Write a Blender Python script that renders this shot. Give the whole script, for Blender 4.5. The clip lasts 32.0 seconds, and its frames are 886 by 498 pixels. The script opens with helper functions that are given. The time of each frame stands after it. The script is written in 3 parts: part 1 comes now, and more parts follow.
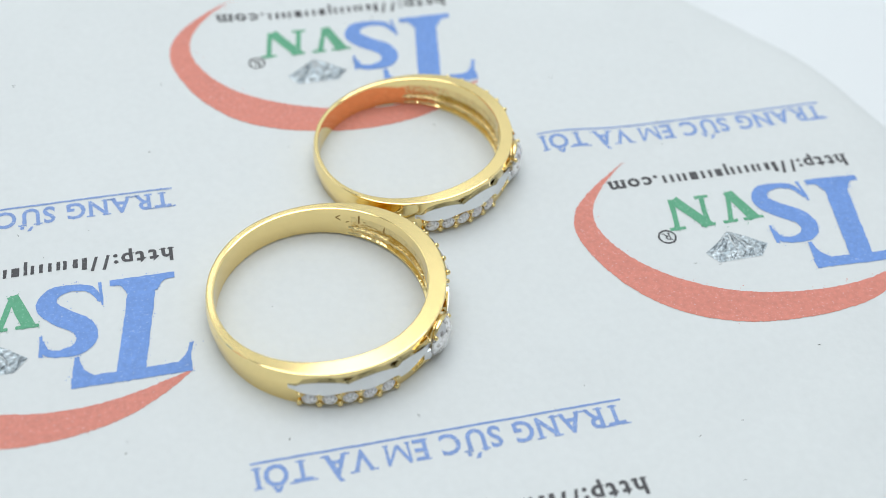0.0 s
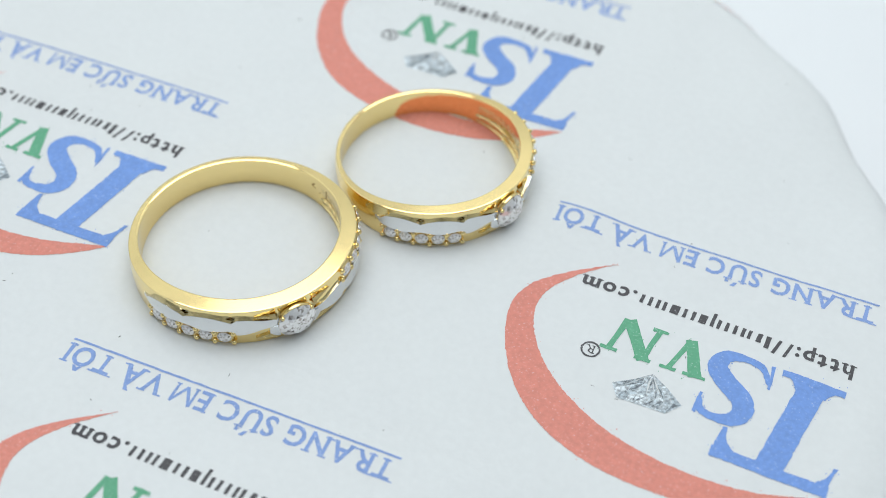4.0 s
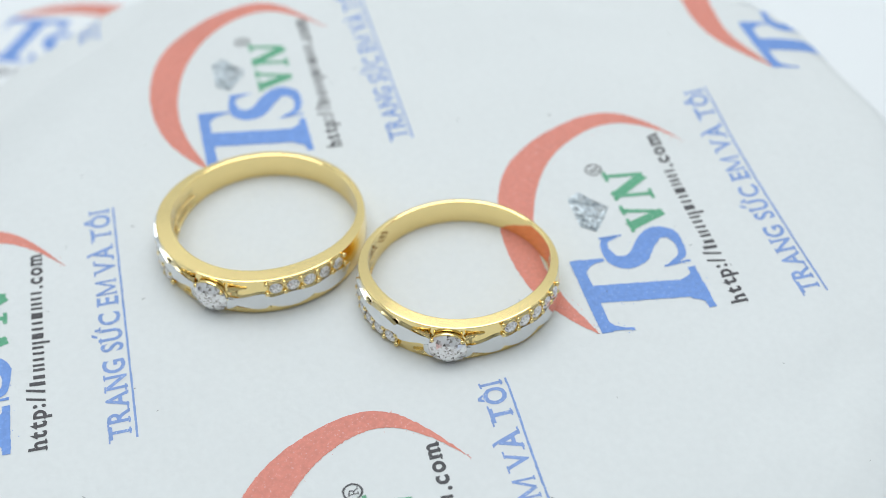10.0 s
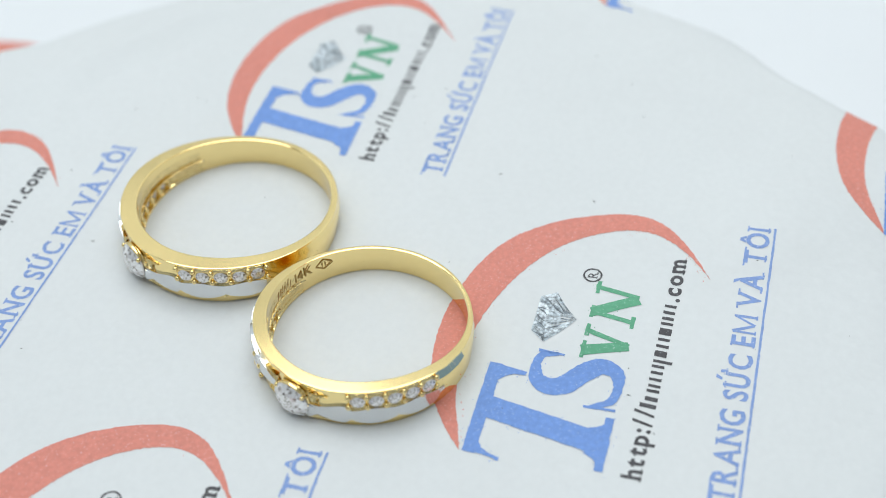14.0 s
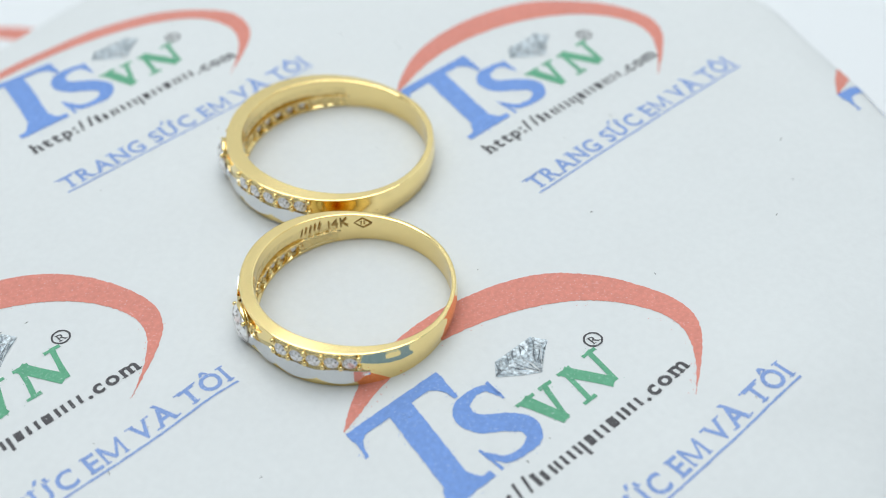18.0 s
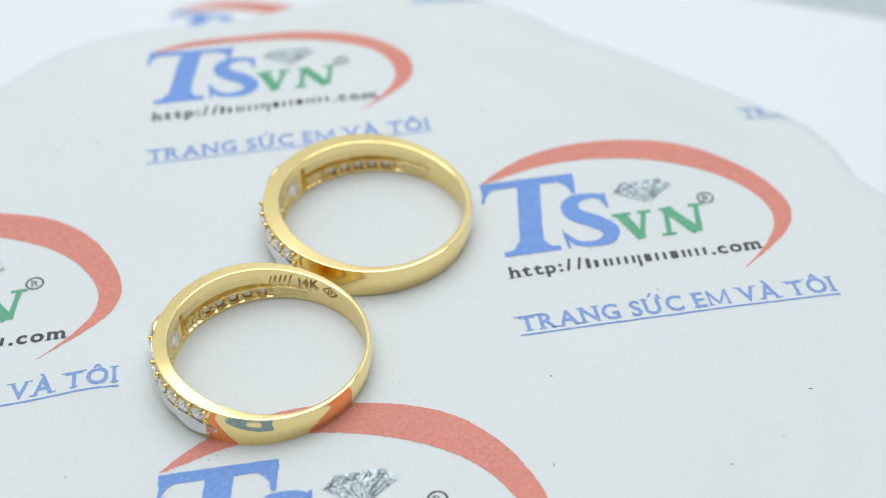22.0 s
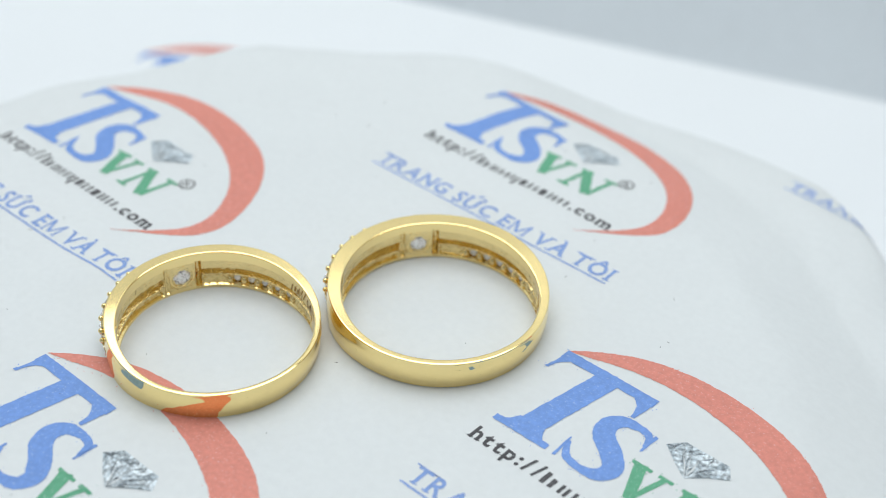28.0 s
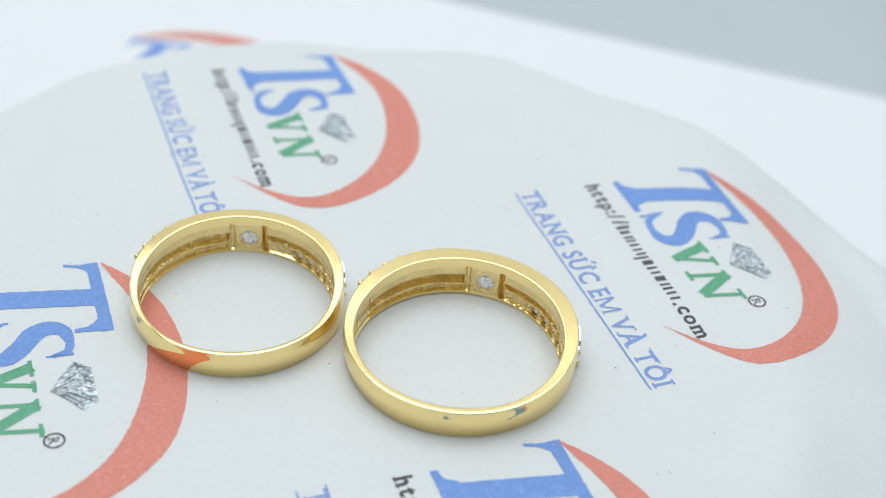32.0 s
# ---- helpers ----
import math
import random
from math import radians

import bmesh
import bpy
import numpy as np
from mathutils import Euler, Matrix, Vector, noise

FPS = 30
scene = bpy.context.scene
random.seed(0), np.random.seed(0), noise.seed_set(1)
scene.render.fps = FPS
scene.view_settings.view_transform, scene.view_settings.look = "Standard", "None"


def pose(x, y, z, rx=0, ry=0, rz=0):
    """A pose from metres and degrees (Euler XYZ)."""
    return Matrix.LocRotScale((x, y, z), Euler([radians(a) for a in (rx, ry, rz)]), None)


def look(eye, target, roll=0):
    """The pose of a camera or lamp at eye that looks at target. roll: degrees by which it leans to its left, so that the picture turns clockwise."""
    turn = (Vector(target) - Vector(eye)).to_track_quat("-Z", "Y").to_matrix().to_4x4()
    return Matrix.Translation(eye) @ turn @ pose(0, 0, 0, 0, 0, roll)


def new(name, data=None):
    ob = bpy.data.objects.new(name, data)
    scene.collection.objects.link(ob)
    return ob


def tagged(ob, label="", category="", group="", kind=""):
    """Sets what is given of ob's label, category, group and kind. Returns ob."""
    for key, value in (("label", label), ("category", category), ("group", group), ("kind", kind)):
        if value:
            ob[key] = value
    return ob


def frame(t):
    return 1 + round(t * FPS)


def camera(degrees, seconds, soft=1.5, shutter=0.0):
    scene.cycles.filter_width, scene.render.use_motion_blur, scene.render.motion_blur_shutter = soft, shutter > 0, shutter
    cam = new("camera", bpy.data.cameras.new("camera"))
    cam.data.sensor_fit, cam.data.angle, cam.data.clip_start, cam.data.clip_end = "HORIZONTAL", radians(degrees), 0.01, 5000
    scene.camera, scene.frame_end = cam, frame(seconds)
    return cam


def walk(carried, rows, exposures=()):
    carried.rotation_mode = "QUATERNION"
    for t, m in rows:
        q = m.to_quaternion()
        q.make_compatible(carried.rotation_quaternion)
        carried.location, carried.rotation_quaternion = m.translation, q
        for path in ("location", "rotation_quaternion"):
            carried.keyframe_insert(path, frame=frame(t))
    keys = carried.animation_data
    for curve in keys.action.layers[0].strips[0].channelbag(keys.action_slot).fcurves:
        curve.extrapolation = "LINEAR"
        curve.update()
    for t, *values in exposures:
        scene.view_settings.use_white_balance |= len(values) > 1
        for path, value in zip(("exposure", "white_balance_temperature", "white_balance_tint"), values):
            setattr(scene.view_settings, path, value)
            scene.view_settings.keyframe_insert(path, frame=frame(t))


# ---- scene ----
cam = camera(37.07, 32.0, soft=0.55)
cam.data.dof.use_dof = True
cam.data.dof.focus_distance = 0.112
cam.data.dof.aperture_fstop = 24.0
walk(cam, [
    (0, pose(-0.07419, -0.04545, 0.10997, 43.617, -2.873, -59.804)),
    (0.5, pose(-0.07347, -0.04586, 0.11019, 43.436, -2.693, -59.495)),
    (1, pose(-0.07468, -0.04694, 0.11120, 43.310, -2.995, -59.000)),
    (1.5, pose(-0.07568, -0.04780, 0.11254, 43.044, -2.891, -58.653)),
    (2, pose(-0.07574, -0.04783, 0.11283, 42.954, -3.101, -58.390)),
    (2.5, pose(-0.07482, -0.04831, 0.11313, 42.756, -2.893, -58.142)),
    (3, pose(-0.07413, -0.04912, 0.11353, 42.530, -2.730, -57.710)),
    (3.5, pose(-0.07316, -0.04987, 0.11360, 42.364, -2.407, -57.402)),
    (5.5, pose(-0.06944, -0.05166, 0.11404, 42.617, -1.115, -55.578)),
    (6, pose(-0.07020, -0.05245, 0.11344, 43.340, -0.830, -55.098)),
    (6.5, pose(-0.07098, -0.05229, 0.11391, 43.782, -0.426, -54.835)),
    (7, pose(-0.07139, -0.05317, 0.11412, 44.282, 0.079, -54.089)),
    (7.5, pose(-0.07246, -0.05316, 0.11386, 44.916, 0.593, -53.891)),
    (8, pose(-0.07242, -0.05354, 0.11379, 45.347, 1.166, -53.392)),
    (8.5, pose(-0.07220, -0.05390, 0.11440, 45.236, 1.619, -53.047)),
    (9, pose(-0.07239, -0.05452, 0.11491, 45.322, 1.903, -52.620)),
    (9.5, pose(-0.06987, -0.05690, 0.11507, 45.372, 2.113, -53.105)),
    (10, pose(-0.06860, -0.05712, 0.11351, 45.945, 1.696, -53.771)),
    (10.5, pose(-0.06933, -0.05684, 0.11315, 46.304, 2.029, -53.856)),
    (11, pose(-0.06969, -0.05682, 0.11283, 46.485, 2.165, -53.669)),
    (11.5, pose(-0.07014, -0.05701, 0.11273, 46.648, 2.182, -53.716)),
    (12, pose(-0.06987, -0.05755, 0.11267, 46.663, 2.053, -53.379)),
    (12.5, pose(-0.06267, -0.05344, 0.10909, 46.333, 1.924, -57.911)),
    (13, pose(-0.06218, -0.05235, 0.10786, 46.613, 2.061, -58.569)),
    (13.5, pose(-0.06236, -0.05274, 0.10800, 46.633, 2.304, -58.395)),
    (14, pose(-0.06246, -0.05310, 0.10806, 46.638, 2.293, -58.066)),
    (14.5, pose(-0.06272, -0.05361, 0.10826, 46.670, 2.387, -58.058)),
    (16.5, pose(-0.06628, -0.05356, 0.10640, 47.596, 1.748, -58.556)),
    (17, pose(-0.06752, -0.05310, 0.10619, 47.626, 1.729, -58.676)),
    (17.5, pose(-0.06816, -0.05239, 0.10627, 47.391, 1.763, -59.017)),
    (18, pose(-0.06862, -0.05212, 0.10656, 47.155, 1.661, -59.078)),
    (18.5, pose(-0.06773, -0.05126, 0.10726, 46.804, 1.584, -59.325)),
    (19, pose(-0.06678, -0.05083, 0.10734, 48.016, 1.540, -59.427)),
    (19.5, pose(-0.06692, -0.05062, 0.10753, 47.596, 1.244, -59.948)),
    (20, pose(-0.06571, -0.05152, 0.10854, 47.067, 1.163, -59.770)),
    (20.5, pose(-0.06545, -0.05206, 0.10907, 47.000, 1.573, -60.019)),
    (21, pose(-0.06626, -0.05188, 0.10842, 47.456, 1.463, -60.424)),
    (21.5, pose(-0.06616, -0.05192, 0.10871, 47.632, 1.542, -60.762)),
    (22, pose(-0.06703, -0.05100, 0.10819, 48.721, 0.689, -61.354)),
    (22.5, pose(-0.06823, -0.05009, 0.10785, 49.327, -0.247, -61.843)),
    (23, pose(-0.06845, -0.05010, 0.10787, 49.894, -1.008, -61.777)),
    (23.5, pose(-0.06940, -0.04913, 0.10759, 50.484, -0.983, -62.324)),
    (24, pose(-0.07036, -0.04804, 0.10777, 50.767, -0.971, -62.896)),
    (24.5, pose(-0.07086, -0.04743, 0.10775, 50.940, -1.080, -63.214)),
    (25, pose(-0.07120, -0.04652, 0.10797, 51.124, -0.979, -63.629)),
    (25.5, pose(-0.07142, -0.04725, 0.10810, 51.214, -1.280, -63.504)),
    (27.5, pose(-0.07071, -0.05008, 0.10305, 52.440, -2.839, -61.943)),
    (28, pose(-0.07075, -0.05003, 0.10245, 52.776, -2.696, -61.757)),
    (28.5, pose(-0.07159, -0.04886, 0.10228, 52.873, -3.050, -62.118)),
    (29, pose(-0.07208, -0.04824, 0.10217, 52.890, -3.194, -62.311)),
    (29.5, pose(-0.07270, -0.04798, 0.10232, 52.834, -3.283, -62.519)),
    (30, pose(-0.07306, -0.04763, 0.10158, 53.131, -3.300, -62.657)),
    (30.5, pose(-0.07327, -0.04708, 0.10152, 52.988, -3.558, -62.923)),
    (31, pose(-0.07299, -0.04685, 0.10150, 52.878, -3.656, -62.793)),
    (31.5, pose(-0.07303, -0.04652, 0.10113, 52.832, -3.858, -62.838)),
    (32, pose(-0.07301, -0.04660, 0.10107, 52.708, -3.969, -62.747)),
])

# ---- light: one assumed soft panel overhead, inside an added enclosure out of view ----
world = bpy.data.worlds.new("surround_light")
world.use_nodes = True
scene.world = world
world.node_tree.nodes["Background"].inputs["Color"].default_value = (0.93, 0.97, 1.0, 1)
world.node_tree.nodes["Background"].inputs["Strength"].default_value = 0.35
panel = new("panel_light", bpy.data.lights.new("panel_light", "AREA"))
panel.data.shape, panel.data.size, panel.data.size_y = "RECTANGLE", 0.60, 0.60
panel.data.energy, panel.data.color = 3.0, (0.905, 0.968, 1.0)
panel.matrix_world = look((0.09, 0.07, 0.61), (0.09, 0.07, 0.0))
scene.view_settings.exposure = 0.0
scene.cycles.max_bounces, scene.cycles.glossy_bounces = 16, 12

MM = 0.001
TOP = 26.0            # height of the paper on the platter, mm
RATE = 8.4            # turn of the platter, degrees a second
AXIS = (-18.0, 4.0)   # the turning axis in the print's own plan


# ---- materials ----
def material(name, colour, rough=0.5, metal=0.0, spot=0.0, spot_scale=40.0, grain=0.0, grain_scale=400.0, bump=0.0, bump_scale=200.0,
             spec=0.5, rough_var=0.0):
    m = bpy.data.materials.new(name)
    m.use_nodes = True
    nt = m.node_tree
    b = nt.nodes["Principled BSDF"]
    b.inputs["Roughness"].default_value, b.inputs["Metallic"].default_value = rough, metal
    b.inputs["Specular IOR Level"].default_value = spec
    co = nt.nodes.new("ShaderNodeTexCoord")
    base = None
    rgb = nt.nodes.new("ShaderNodeRGB")
    rgb.outputs[0].default_value = (*colour, 1)
    base = rgb.outputs[0]
    for amount, scale in ((spot, spot_scale), (grain, grain_scale)):
        if amount:
            n = nt.nodes.new("ShaderNodeTexNoise")
            n.inputs["Scale"].default_value, n.inputs["Detail"].default_value = scale, 5.0
            nt.links.new(co.outputs["Object"], n.inputs["Vector"])
            r = nt.nodes.new("ShaderNodeMapRange")
            r.inputs["From Min"].default_value, r.inputs["From Max"].default_value = 0.3, 0.7
            r.inputs["To Min"].default_value, r.inputs["To Max"].default_value = 1 - amount, 1 + amount * 0.5
            nt.links.new(n.outputs["Fac"], r.inputs["Value"])
            x = nt.nodes.new("ShaderNodeVectorMath")
            x.operation = "SCALE"
            nt.links.new(base, x.inputs[0])
            nt.links.new(r.outputs["Result"], x.inputs["Scale"])
            base = x.outputs[0]
    nt.links.new(base, b.inputs["Base Color"])
    if rough_var:
        n = nt.nodes.new("ShaderNodeTexNoise")
        n.inputs["Scale"].default_value, n.inputs["Detail"].default_value = 600.0, 4.0
        nt.links.new(co.outputs["Object"], n.inputs["Vector"])
        r = nt.nodes.new("ShaderNodeMapRange")
        r.inputs["To Min"].default_value, r.inputs["To Max"].default_value = max(0.02, rough - rough_var), rough + rough_var
        nt.links.new(n.outputs["Fac"], r.inputs["Value"])
        nt.links.new(r.outputs["Result"], b.inputs["Roughness"])
    if bump:
        n = nt.nodes.new("ShaderNodeTexNoise")
        n.inputs["Scale"].default_value, n.inputs["Detail"].default_value = bump_scale, 6.0
        nt.links.new(co.outputs["Object"], n.inputs["Vector"])
        u = nt.nodes.new("ShaderNodeBump")
        u.inputs["Strength"].default_value, u.inputs["Distance"].default_value = bump, 0.0002
        nt.links.new(n.outputs["Fac"], u.inputs["Height"])
        nt.links.new(u.outputs["Normal"], b.inputs["Normal"])
    return m


PAPER = material("white_paper", (0.735, 0.745, 0.74), 0.55, 0, 0.015, 35, 0.02, 1500, 0.25, 900, spec=0.3)
_n = PAPER.node_tree
_u = next(k for k in _n.nodes if k.type == "BUMP")
_w = _n.nodes.new("ShaderNodeTexNoise")
_w.inputs["Scale"].default_value, _w.inputs["Detail"].default_value = 70.0, 3.0
_t = _n.nodes.new("ShaderNodeTexCoord")
_n.links.new(_t.outputs["Object"], _w.inputs["Vector"])
_v = _n.nodes.new("ShaderNodeBump")
_v.inputs["Strength"].default_value, _v.inputs["Distance"].default_value = 0.5, 0.0016
_n.links.new(_w.outputs["Fac"], _v.inputs["Height"])
_n.links.new(_v.outputs["Normal"], _u.inputs["Normal"])
CARD = material("white_board", (0.83, 0.84, 0.85), 0.5, 0, 0.01, 20, 0.0, 400, 0.05, 300)
TABLE = material("grey_table", (0.53, 0.56, 0.585), 0.5, 0, 0.05, 12, 0.05, 900, 0.1, 500)
# sides of the added enclosure: grey ones darken reflections, white ones bounce light
DIM = material("dim_side", (0.52, 0.53, 0.54), 0.9, 0, 0.05, 8, 0.03, 900, 0.2, 900)
BOUNCE = material("bounce_side", (0.78, 0.79, 0.79), 0.9, 0, 0.02, 8, 0.03, 900, 0.2, 900)
PLASTIC = material("black_plastic", (0.03, 0.03, 0.032), 0.4, 0, 0.2, 60, 0.1, 900, 0.05, 600)
GOLD = material("polished_gold", (0.975, 0.77, 0.36), 0.06, 1.0, 0.02, 200, 0.0, 400, 0.03, 900, rough_var=0.03)
GOLD_SATIN = material("satin_gold", (0.965, 0.75, 0.345), 0.19, 1.0, 0.02, 300, 0.02, 2500, 0.015, 1200, rough_var=0.015)
GOLD_FINE = material("cast_gold", (0.90, 0.71, 0.34), 0.16, 1.0, 0.10, 700, 0.08, 3500, 0.8, 2200, rough_var=0.10)
WHITE_GOLD = material("white_gold", (0.79, 0.80, 0.81), 0.14, 1.0, 0.02, 300, 0.0, 400, 0.06, 1800, rough_var=0.06)
ENGRAVED = material("engraved_mark", (0.40, 0.26, 0.09), 0.42, 1.0, 0.2, 900)
LINT = material("dark_lint", (0.16, 0.15, 0.14), 0.9, 0, 0.3, 3000)


def ink(name, colour, wear):
    """Printed ink: the colour, broken by fine speckles where the paper shows through."""
    m = material(name, colour, 0.5, 0, 0.05, 90, 0.10, 2600, 0.2, 900, spec=0.3)
    nt = m.node_tree
    b = nt.nodes["Principled BSDF"]
    old = b.inputs["Base Color"].links[0].from_socket
    co = nt.nodes.new("ShaderNodeTexCoord")
    n = nt.nodes.new("ShaderNodeTexNoise")
    n.inputs["Scale"].default_value, n.inputs["Detail"].default_value = 5200.0, 2.0
    nt.links.new(co.outputs["Object"], n.inputs["Vector"])
    r = nt.nodes.new("ShaderNodeMapRange")
    r.inputs["From Min"].default_value, r.inputs["From Max"].default_value = 0.62, 0.75
    r.inputs["To Min"].default_value, r.inputs["To Max"].default_value = 0.0, wear
    nt.links.new(n.outputs["Fac"], r.inputs["Value"])
    x = nt.nodes.new("ShaderNodeMix")
    x.data_type = "RGBA"
    nt.links.new(r.outputs["Result"], x.inputs["Factor"])
    nt.links.new(old, x.inputs["A"])
    x.inputs["B"].default_value = (0.75, 0.77, 0.78, 1)
    nt.links.new(x.outputs["Result"], b.inputs["Base Color"])
    return m


RED = ink("red_ink", (0.74, 0.265, 0.205), 0.35)
BLUE = ink("blue_ink", (0.185, 0.33, 0.71), 0.35)
GREEN = ink("green_ink", (0.13, 0.405, 0.24), 0.4)
BLACK = ink("black_ink", (0.085, 0.08, 0.085), 0.35)
PALE_BLUE = ink("pale_blue_ink", (0.245, 0.36, 0.67), 0.7)

FACET = bpy.data.materials.new("facet_ink")
FACET.use_nodes = True
_n = FACET.node_tree
_g = _n.nodes.new("ShaderNodeNewGeometry")
_c = _n.nodes.new("ShaderNodeValToRGB")
_c.color_ramp.elements[0].color, _c.color_ramp.elements[1].color = (0.12, 0.14, 0.16, 1), (0.72, 0.77, 0.80, 1)
_c.color_ramp.elements.new(0.3).color = (0.42, 0.48, 0.52, 1)
_n.links.new(_g.outputs["Random Per Island"], _c.inputs["Fac"])
_t = _n.nodes.new("ShaderNodeTexCoord")
_w = _n.nodes.new("ShaderNodeTexNoise")
_w.inputs["Scale"].default_value, _w.inputs["Detail"].default_value = 3200.0, 3.0
_n.links.new(_t.outputs["Object"], _w.inputs["Vector"])
_r = _n.nodes.new("ShaderNodeMapRange")
_r.inputs["From Min"].default_value, _r.inputs["From Max"].default_value = 0.35, 0.65
_r.inputs["To Min"].default_value, _r.inputs["To Max"].default_value = 0.45, 1.35
_n.links.new(_w.outputs["Fac"], _r.inputs["Value"])
_x = _n.nodes.new("ShaderNodeVectorMath")
_x.operation = "SCALE"
_n.links.new(_c.outputs["Color"], _x.inputs[0])
_n.links.new(_r.outputs["Result"], _x.inputs["Scale"])
_n.links.new(_x.outputs[0], _n.nodes["Principled BSDF"].inputs["Base Color"])
_n.nodes["Principled BSDF"].inputs["Roughness"].default_value = 0.5

# random dark and bright facet colours paint in the sparkle of a clear stone
STONE = bpy.data.materials.new("stone_painted_sparkle")
STONE.use_nodes = True
_n = STONE.node_tree
_b = _n.nodes["Principled BSDF"]
_g = _n.nodes.new("ShaderNodeNewGeometry")
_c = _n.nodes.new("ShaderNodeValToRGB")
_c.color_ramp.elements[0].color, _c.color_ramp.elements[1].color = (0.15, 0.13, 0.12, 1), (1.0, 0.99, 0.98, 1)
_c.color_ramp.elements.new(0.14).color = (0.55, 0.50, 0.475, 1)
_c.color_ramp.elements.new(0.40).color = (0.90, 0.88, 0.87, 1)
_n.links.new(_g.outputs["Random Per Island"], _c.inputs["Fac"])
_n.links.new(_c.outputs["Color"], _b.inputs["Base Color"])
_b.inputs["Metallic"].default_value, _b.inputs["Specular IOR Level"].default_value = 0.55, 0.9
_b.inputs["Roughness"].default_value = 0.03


# ---- helpers of this scene ----
def mesh_of(name, verts, faces, mat, smooth=False):
    me = bpy.data.meshes.new(name)
    me.from_pydata([tuple(c * MM for c in v) for v in verts], [], faces)
    me.materials.append(mat)
    if smooth:
        me.polygons.foreach_set("use_smooth", [True] * len(me.polygons))
    me.update()
    return me


def part(name, me, parent, label=""):
    ob = new(name, me)
    ob.parent = parent
    return tagged(ob, label)


def thing(name, label, category, group="", kind=""):
    return tagged(new(name), label, category, group, kind)


def box(name, lo, hi, mat):
    (x0, y0, z0), (x1, y1, z1) = lo, hi
    v = [(x, y, z) for z in (z0, z1) for y in (y0, y1) for x in (x0, x1)]
    return mesh_of(name, v, [(0, 2, 3, 1), (4, 5, 7, 6), (0, 1, 5, 4), (2, 6, 7, 3), (0, 4, 6, 2), (1, 3, 7, 5)], mat)


def lathe(name, prof, mat, n=96, smooth=True):
    v = [(r * math.cos(2 * math.pi * k / n), r * math.sin(2 * math.pi * k / n), z) for k in range(n) for r, z in prof]
    m = len(prof)
    f = [(k * m + j, (k + 1) % n * m + j, (k + 1) % n * m + j + 1, k * m + j + 1) for k in range(n) for j in range(m - 1)]
    return mesh_of(name, v, f, mat, smooth)


def smoothstep(a, b, x):
    t = min(1, max(0, (x - a) / (b - a)))
    return t * t * (3 - 2 * t)


# ---- the setting ----
bm = bmesh.new()
outline = [(-260, -260), (136, -260), (128, -120), (120, -33), (114.6, 4), (111, 31), (108, 55), (105, 80), (88, 160), (-260, 260)]
top = [bm.verts.new((x * MM, y * MM, 0)) for x, y in outline]
face = bm.faces.new(top)
ext = bmesh.ops.extrude_face_region(bm, geom=[face])
bmesh.ops.translate(bm, verts=[g for g in ext["geom"] if isinstance(g, bmesh.types.BMVert)], vec=(0, 0, -0.0006))
bmesh.ops.recalc_face_normals(bm, faces=bm.faces)
me = bpy.data.meshes.new("board")
bm.to_mesh(me)
bm.free()
me.materials.append(CARD)
under_sheet = tagged(new("under_sheet", me), "large white printed paper sheet lying flat on a grey table", "paper")
table = tagged(new("table", box("table", (-600, -600, -30), (600, 600, -0.62), TABLE)), "smooth light grey table top", "table", kind="structure")
# walls and ceiling out of view, added only to bounce and shape the light
for nm, lo, hi in (("bounce_north", (-430, 420, -0.6), (430, 430, 640)), ("dim_south", (-430, -430, -0.6), (430, -420, 640)),
                   ("bounce_east", (420, -420, -0.6), (430, 420, 640)), ("dim_west", (-430, -420, -0.6), (-420, 420, 640)),
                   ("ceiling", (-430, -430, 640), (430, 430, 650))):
    dim = nm in ("dim_south", "dim_west")
    tagged(new(nm, box(nm, lo, hi, DIM if dim else BOUNCE)), "unseen grey side added for darker reflections" if dim else "unseen white side added to bounce light", "wall" if nm != "ceiling" else "ceiling", kind="structure")

turntable = thing("turntable", "round display turntable under a sheet of printed paper", "turntable")
part("base", lathe("base", [(0, 0.0), (32, 0.0), (34, 0.6), (34, 16.4), (32, 17.0), (0, 17.0)], PLASTIC), turntable, "black plastic foot")
platter = part("platter", lathe("platter", [(0, 17.0), (38, 17.0), (39, 17.8), (39, 24.2), (38, 25.0), (0, 25.0)], CARD), turntable, "white platter")

# ---- the paper's shape: flat on the platter, falling over its rim, two corners spread on the board ----
RIM = [(-180, 54.0), (-170, 52.0), (-160, 49.5), (-150, 48.3), (-137, 48.3), (-118, 49.5), (-90, 52.5), (-71, 57.0), (-63, 59.0), (-56, 58.7), (-48, 56.7), (-40, 56.0),
       (-26, 56.5), (-11, 58.0), (0, 60.5), (5, 61.0), (13, 59.5), (24, 63.0), (32, 62.5), (40, 61.5), (54, 62.0), (65, 65.5), (72, 67.0), (80, 65.0), (95, 61.0),
       (110, 58.0), (118, 57.3), (126, 56.0), (138, 57.2), (147, 55.0), (155, 53.8), (165, 54.0), (180, 54.0)]


def rim(deg):
    wave = 0.2 * math.sin(radians(deg * 7 + 20)) + 0.25 * math.sin(radians(deg * 13 + 80))
    return float(np.interp((deg + 180) % 360 - 180, [a for a, _ in RIM], [r for _, r in RIM])) + wave


def sheet_reach(deg):
    return rim(deg) + 15.0


